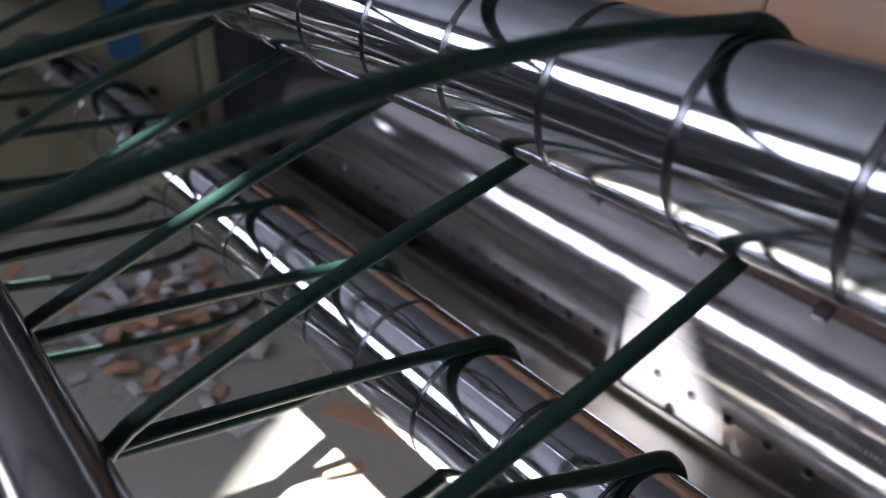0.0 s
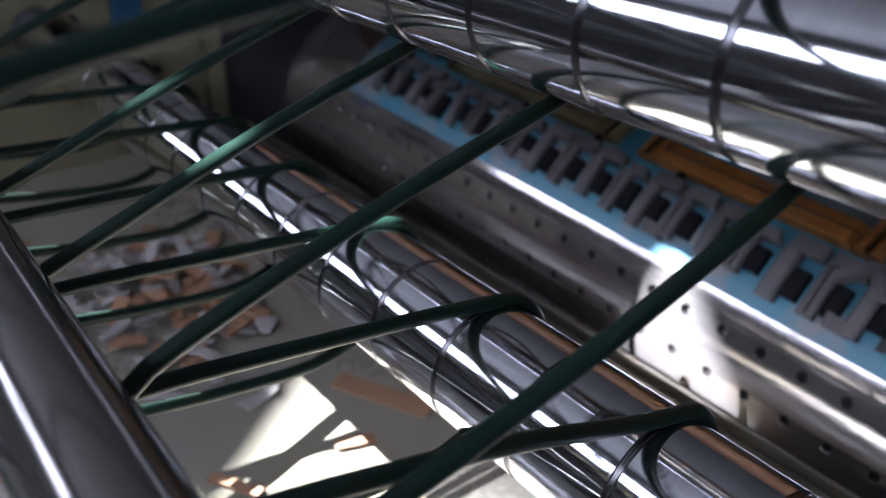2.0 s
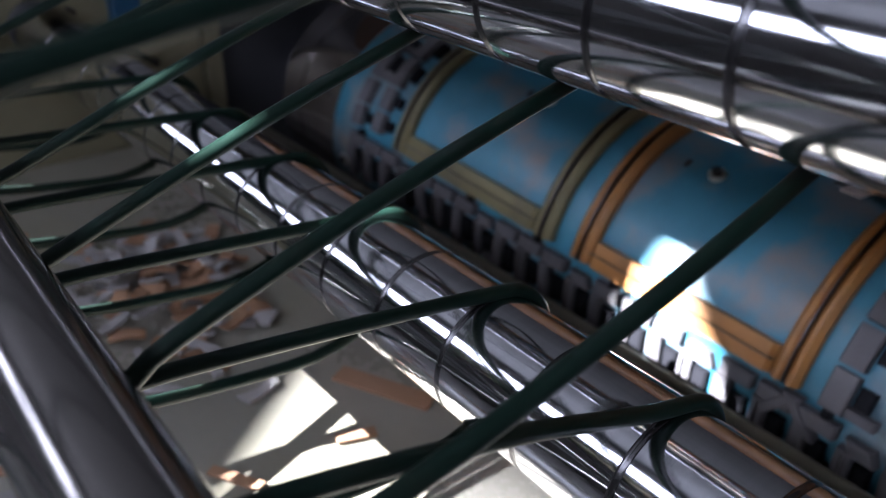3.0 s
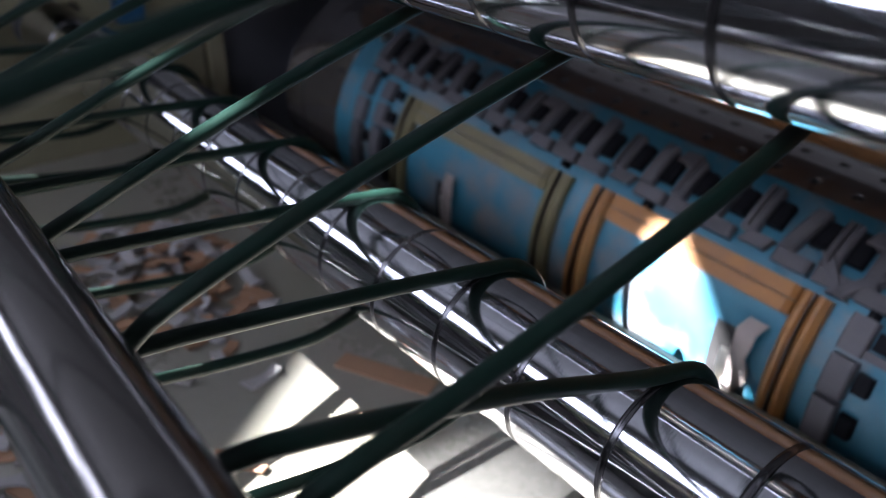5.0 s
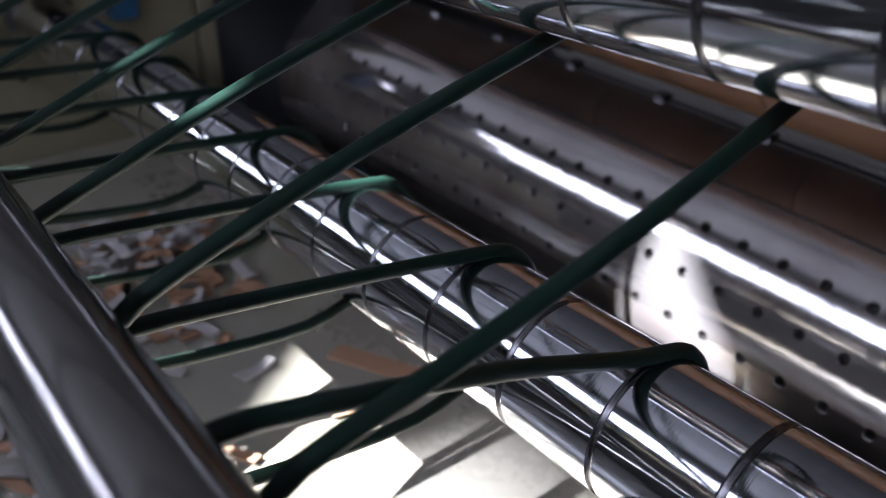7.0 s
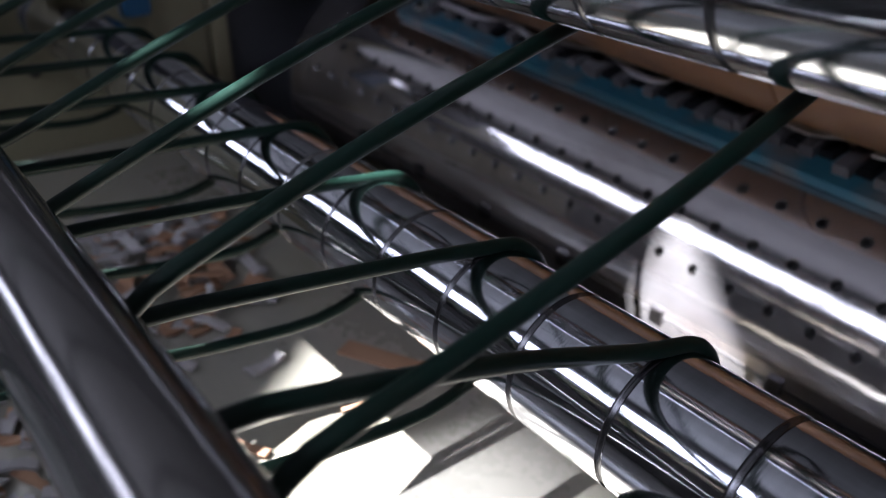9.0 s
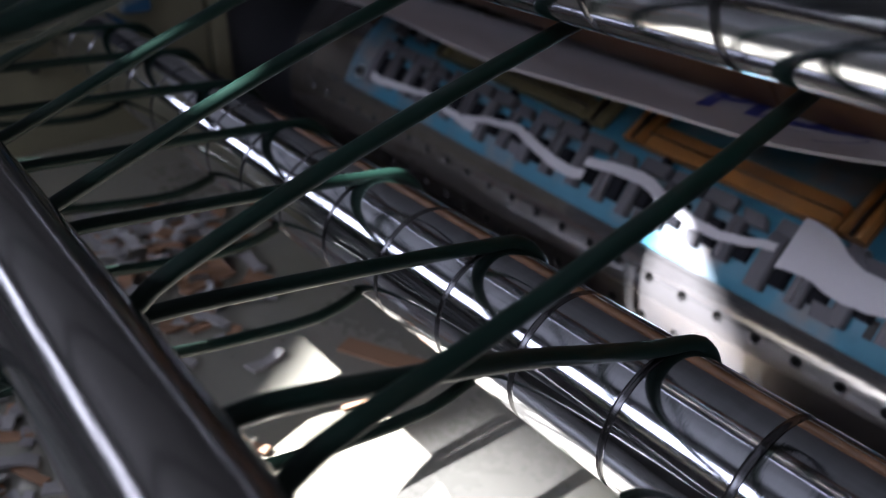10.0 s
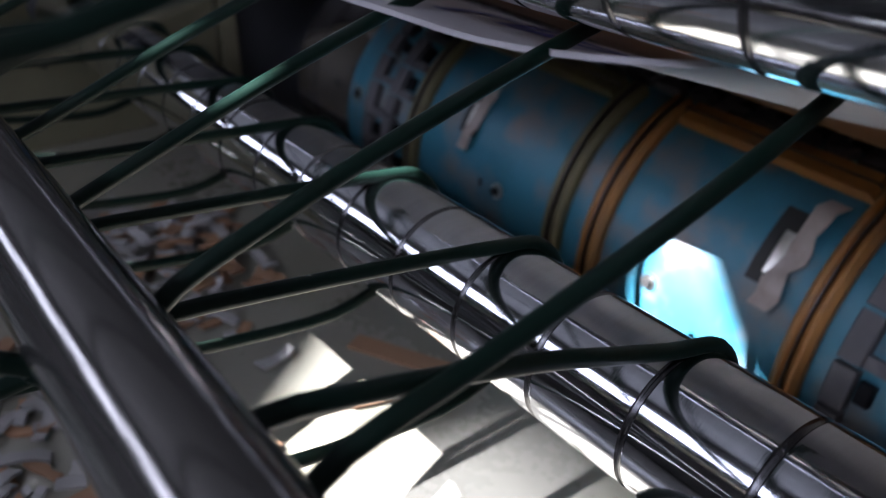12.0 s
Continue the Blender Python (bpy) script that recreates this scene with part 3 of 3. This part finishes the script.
# ---- frame and scrap tray ----
def plate_with_bolts():
    ob = thing("side_frame", "olive beige painted machine side frame with bolts", "machine frame", at=pose(-1.06, 0, 0))
    part("plate", box(bmesh.new(), -0.05, 0, -0.62, 0.245, 0.0, Z0 - 0.115, 0.004), M_FRAME, ob)
    # unseen plate, added to keep window glare off the lower roller's far end
    part("light_block_plate", box(bmesh.new(), -0.05, 0, -0.25, -0.055, Z0 - 0.114, Z0 + 0.06, 0.004), M_FRAME, ob)
    part("bearing_block", box(bmesh.new(), -0.05, 0.10, -0.05, 0.05, Z0 - 0.114, Z0 + 0.045, 0.006), M_DARK, ob)
    part("dark_plate", box(bmesh.new(), -0.05, -0.012, 0.247, 1.1, 0.0, Z0 + 0.15, 0.004), M_DARK, ob)
    part("edge_strip", box(bmesh.new(), -0.01, 0.012, 0.249, 0.275, 0.0, Z0 - 0.02, 0.003), M_FRAME, ob)
    for y, z, r in ((-0.004, -0.214, 0.014), (-0.016, -0.298, 0.013), (0.062, -0.212, 0.013), (0.06, -0.30, 0.010), (-0.10, -0.25, 0.013), (0.17, -0.30, 0.010)):
        bm = bmesh.new()
        bmesh.ops.create_cone(bm, segments=24, radius1=r * 0.7, radius2=r * 0.62, depth=0.010, cap_ends=True, matrix=Matrix.Translation((0.005, y, Z0 + z)) @ Matrix.Rotation(math.pi / 2, 4, "Y"))
        part("bolt_head", bm, M_SHADE_BOLT, ob, "dark socket bolt head")
    part("blue_cap", box(bmesh.new(), 0.0, 0.03, 0.115, 0.155, Z0 - 0.24, Z0 - 0.12, 0.006), M_BLUESPOT, ob, "blue plastic cap")


plate_with_bolts()
TRAY_Z = Z0 - 0.42
tray = thing("scrap_tray", "glossy beige painted sheet metal scrap tray", "tray", at=pose(0, 0, 0))
part("deck", box(bmesh.new(), -1.05, 0.66, -0.34, 0.30, TRAY_Z - 0.012, TRAY_Z, 0.002), M_TRAY, tray)
part("lip", box(bmesh.new(), -1.05, 0.66, 0.302, 0.306, TRAY_Z - 0.06, TRAY_Z + 0.01, 0.001), M_TRAY, tray)
for x in (-0.95, 0.55):
    for y in (-0.3, 0.2):
        part("leg", box(bmesh.new(), x - 0.02, x + 0.02, y - 0.02, y + 0.02, 0.0, TRAY_Z - 0.012, 0.003), M_DARK, tray)


def scrap_mesh(rnd, size, mat, name):
    """One off-cut of card: an irregular bent tab with thickness."""
    bm = bmesh.new()
    l, w = size * rnd.uniform(0.8, 2.2), size * rnd.uniform(0.5, 0.9)
    bend, n = rnd.uniform(-0.35, 0.35) * size, 5
    top, low = [], []
    for i in range(n):
        u = i / (n - 1) - 0.5
        z = 0.0012 + abs(bend) * 0.5 + bend * (0.5 - 4 * u * u * 0.5)
        wl, wr = w / 2 * rnd.uniform(0.6, 1.1), w / 2 * rnd.uniform(0.6, 1.1)
        top.append((bm.verts.new((u * l, -wl, z + 0.0014)), bm.verts.new((u * l, wr, z + 0.0014))))
        low.append((bm.verts.new((u * l, -wl, z - 0.0012)), bm.verts.new((u * l, wr, z - 0.0012))))
    for i in range(n - 1):
        a, b, c, d = top[i], top[i + 1], low[i], low[i + 1]
        bm.faces.new((a[0], b[0], b[1], a[1]))
        bm.faces.new((c[0], c[1], d[1], d[0]))
        bm.faces.new((a[0], c[0], d[0], b[0]))
        bm.faces.new((a[1], b[1], d[1], c[1]))
    bm.faces.new((top[0][0], top[0][1], low[0][1], low[0][0]))
    bm.faces.new((top[-1][0], low[-1][0], low[-1][1], top[-1][1]))
    return mesh_of(name, bm, mat, False)


def build_scraps():
    rnd = random.Random(11)
    white = [scrap_mesh(rnd, 0.020, M_SCRAP, "card_scrap") for _ in range(8)]
    brown = [scrap_mesh(rnd, 0.020, M_KRAFT, "card_scrap") for _ in range(8)]
    for i in range(230):
        is_white = rnd.random() < 0.55
        ob = new("card_scrap", rnd.choice(white if is_white else brown))
        if rnd.random() < 0.66:
            x, y = rnd.gauss(-0.62, 0.075), rnd.gauss(-0.02, 0.055)
        else:
            x, y = rnd.gauss(-0.44, 0.07), rnd.gauss(-0.245, 0.045)
        y = max(-0.315, y)
        pile = max(0.0, 1 - ((x + 0.62) / 0.15) ** 2 - ((y + 0.02) / 0.11) ** 2)
        ob.matrix_basis = pose(x, y, TRAY_Z + rnd.uniform(0, 0.03) * pile, rnd.uniform(-22, 22) * pile, rnd.uniform(-22, 22) * pile, rnd.uniform(0, 360))
        tagged(ob, "white card off-cut lying in the tray" if is_white else "brown kraft card off-cut lying in the tray", "card scrap", "card off-cuts in the tray")


build_scraps()
for x, y, w, l, a in ((-0.325, 0.085, 0.022, 0.10, 26), (-0.30, -0.075, 0.010, 0.05, 30), (-0.285, 0.03, 0.012, 0.035, 70)):
    bm = box(bmesh.new(), -l / 2, l / 2, -w / 2, w / 2, 0, 0.003, 0.0008)
    ob = part("kraft_strip", bm, M_KRAFT)
    ob.matrix_basis = pose(x, y, TRAY_Z, 0, 0, a)
    tagged(ob, "brown kraft card strip lying on the tray", "card strip", "card strips on the tray")


# ---- the printed sheet ----
def turned(x, y):
    """The print stands at a slant on the blank."""
    return Vector((0.118, 0.050, 0)) + Matrix.Rotation(radians(30), 3, "Z") @ Vector((x - 0.118, y - 0.050, 0))


def build_sheet():
    """A white printed card blank, origin at the middle of its leading edge, body towards +Y."""
    ob = thing("card_sheet", "white card blank with a blue pizza print", "card sheet", at=pose(-0.3, 2, Z0))
    bm = bmesh.new()
    nx, ny, length = 40, 30, 0.50
    grid = {}
    for s in (0, 1):
        for i in range(nx + 1):
            for j in range(ny + 1):
                u, v = i / nx, j / ny
                x = -0.50 + 0.90 * u
                y = v * length + 0.010 * math.sin(u * 9.0) * (1 - v) + 0.045 * max(0, u - 0.72) * (1 - v)
                z = sheet_z(x, y) - s * 0.003
                grid[s, i, j] = bm.verts.new((x, y, z))
    for i in range(nx):
        for j in range(ny):
            bm.faces.new([grid[0, i + a, j + b] for a, b in ((0, 0), (1, 0), (1, 1), (0, 1))])
            bm.faces.new([grid[1, i + a, j + b] for a, b in ((0, 0), (0, 1), (1, 1), (1, 0))])
    for i in range(nx):
        bm.faces.new((grid[0, i, 0], grid[1, i, 0], grid[1, i + 1, 0], grid[0, i + 1, 0]))
        bm.faces.new((grid[0, i, ny], grid[0, i + 1, ny], grid[1, i + 1, ny], grid[1, i, ny]))
    for j in range(ny):
        bm.faces.new((grid[0, 0, j], grid[0, 0, j + 1], grid[1, 0, j + 1], grid[1, 0, j]))
        bm.faces.new((grid[0, nx, j], grid[1, nx, j], grid[1, nx, j + 1], grid[0, nx, j + 1]))
    part("card", bm, M_PAPER, ob)
    # the printed word and the line drawing under it
    cu = bpy.data.curves.new("print", "FONT")
    cu.body, cu.size, cu.extrude, cu.shear = "Pizza", 0.076, 0.0, 0.25
    cu.offset = 0.0022
    tmp = new("print", cu)
    bpy.context.view_layer.update()
    me = bpy.data.meshes.new_from_object(tmp.evaluated_get(bpy.context.evaluated_depsgraph_get()))
    bpy.data.objects.remove(tmp)
    bm = bmesh.new()
    bm.from_mesh(me)
    bmesh.ops.subdivide_edges(bm, edges=[e for e in bm.edges if e.calc_length() > 0.01], cuts=2)
    for v in bm.verts:
        v.co = turned(v.co.x + 0.108, v.co.y * 2.1 + 0.050)
        v.co.z = sheet_z(v.co.x, v.co.y) + 0.0006
    part("printed_word", bm, M_INK, ob, "blue printed word")
    rnd = random.Random(5)
    bm = bmesh.new()
    for k in range(16):
        cx, cy = 0.15 + rnd.uniform(0, 0.17), 0.020 + rnd.uniform(0, 0.032)
        ang, ln = rnd.uniform(-0.6, 0.6), rnd.uniform(0.02, 0.06)
        cur, prev = rnd.uniform(-14, 14), None
        for i in range(11):
            s = i / 10
            a = ang + cur * s * ln * 2
            px, py, _ = turned(cx + ln * s * math.cos(a), cy + ln * s * math.sin(a))
            a += radians(30)
            nx_, ny_ = -math.sin(a) * 0.0007, math.cos(a) * 0.0007
            pair = [bm.verts.new((px + e * nx_, py + e * ny_, sheet_z(px, py) + 0.0006)) for e in (-1, 1)]
            if prev:
                bm.faces.new((prev[0], pair[0], pair[1], prev[1]))
            prev = pair
    part("line_drawing", bm, M_INK, ob, "fine blue printed line drawing")
    return ob


def sheet_z(x, y):
    """The blank's own bow: a lifted near side and a slight droop of its leading edge."""
    return -0.010 * (1 - min(1, y / 0.12)) ** 2 + 0.42 * max(0, x - 0.18) ** 1.5 + 0.0025 * math.sin(x * 14)


sheet = build_sheet()


# ---- trim cut off the sheet: rides on the die, then falls ----
def build_trim(x0, x1, a_mid, half, wavy, seed):
    rnd = random.Random(seed)
    ob = thing("trim_strip", "white card trim strip cut from the sheet", "card strip", "trim strips", pose(0, DIE[0], Z0 + DIE[1]))
    bm, n, prev = bmesh.new(), 16, None
    for i in range(n + 1):
        u = i / n
        x = x0 + (x1 - x0) * u
        a = a_mid + wavy * math.sin(u * 7 + seed) + rnd.uniform(-0.4, 0.4)
        r = R_PAD + 0.0035 + 0.003 * math.sin(u * 11 + seed)
        h = half * (1 + 0.25 * math.sin(u * 5 + seed * 2))
        ring = []
        for e, q in ((-1, 0), (1, 0), (1, 0.0022), (-1, 0.0022)):
            t = radians(a + e * h)
            ring.append(bm.verts.new((x, (r + q) * math.cos(t), (r + q) * math.sin(t))))
        if prev:
            for k in range(4):
                bm.faces.new((prev[k], prev[(k + 1) % 4], ring[(k + 1) % 4], ring[k]))
        else:
            bm.faces.new(ring)
        prev = ring
    bm.faces.new(prev[::-1])
    part("card", bm, M_PAPER, ob)
    return ob


TRIMS = [(build_trim(-0.71, -0.50, 184.5, 1.4, 1.5, 1), 184.5, 10.15), (build_trim(-0.52, -0.33, 181.5, 1.5, 2.5, 2), 181.5, 10.2), (build_trim(-0.335, -0.115, 178.5, 1.6, 2.5, 3), 178.5, 10.3),
         (build_trim(-0.110, 0.02, 176.0, 6.5, 2.0, 4), 176.0, 10.35)]

# ---- what moves ----
def motions():
    rows = []
    t = 0.0
    while t <= 12.001:
        rows.append((t, die_pose(SPIN * (t - 3.0))))
        t += 0.5
    walk(die, rows)
    # anvil and rollers turn with the sheet line
    walk(anvil, [(k * 0.5, die_pose(-52.0 * k * 0.5, 0, R_TAN + 0.005 + ANVIL_R)) for k in range(25)])
    speed = 0.139
    for ob, (y, z, r), s in ((top_roller, TOP, -1), (low_roller, LOW, 1)):
        deg = math.degrees(speed / r)
        walk(ob, [(k * 0.25, pose(0, y, Z0 + z, s * deg * k * 0.25)) for k in range(49)])
    # the sheet runs out between die and anvil and climbs to the upper cords
    rows = []
    for t in [0, 4, 8, 8.4, 9, 9.4, 9.7, 10, 10.3, 10.5, 10.75, 11.0, 11.3, 11.5, 11.7, 12.0]:
        y = DIE[0] - float(np.interp(t, [0, 8.4, 9.1, 9.4, 9.8, 12.0], [-1.18, -0.12, 0.02, 0.11, 0.186, 0.492]))
        z = np.interp(t, [8.46, 10.0, 10.5, 11.0, 11.3, 11.7, 12.0], [-0.224, -0.168, -0.158, -0.137, -0.132, -0.080, -0.046])
        run = max(0.05, DIE[0] - y)
        tilt = -math.degrees(math.atan2(z + 0.222, run)) if t > 8.6 else 0.0
        rows.append((t, pose(-0.30, y, Z0 + z, tilt)))
    walk(sheet, rows)
    # trim strips come with the sheet, ride round on the die, and drop to the floor
    for k, (ob, mid, drop) in enumerate(TRIMS):
        t_top = 3.0 + (450.0 - mid) / SPIN
        rows = [(t, die_pose(90 - mid, speed * (t_top - t))) for t in (0.0, t_top - 2, t_top - 0.5, t_top - 0.1)]
        t = t_top + 0.1
        while t < drop:
            rows.append((t, die_pose(SPIN * (t - 3.0) - 360)))
            t += 0.2
        last = SPIN * (drop - 3.0) - 360
        for dt, dy, dz, tw in ((0.0, 0, 0, 0), (0.12, -0.012, -0.05, 4), (0.25, -0.03, -0.20, 10), (0.4, -0.04, -0.62, 12)):
            rows.append((drop + dt, die_pose(last + tw, dy, dz)))
        rows.append((12.0, rows[-1][1]))
        walk(ob, rows)
    # slack upper cord runs sway
    sway = [(0, -1.5), (0.2, -3.8), (0.4, -2.2), (0.6, -1.2), (0.8, -1), (1.0, -1.6), (1.2, -1.4), (1.4, -7), (1.6, -4.5), (1.8, -1.6), (2.0, -0.8), (2.2, -0.2), (2.4, -2.6),
            (2.6, -5.6), (2.8, -2.4), (3.0, -1.8), (3.2, -1.4), (4.0, -4), (4.8, -6), (5.1, -5), (5.5, -0.5), (5.8, -4), (6.0, -6.5), (6.3, -2), (6.6, 0), (7.2, 0), (8.2, -2), (9.0, -1), (9.3, -4), (9.5, -7.5),
            (10.0, -5.5), (10.5, -6.5), (11.0, -5), (11.5, -6), (12, -5.6)]
    for k, run in enumerate(upper_runs):
        walk(run, [(t, pose(0, 0, TOP[2] + BELT_R - 0.0012, -(a if k == 0 else 0.35 * a - 2.2))) for t, a in sway])


motions()
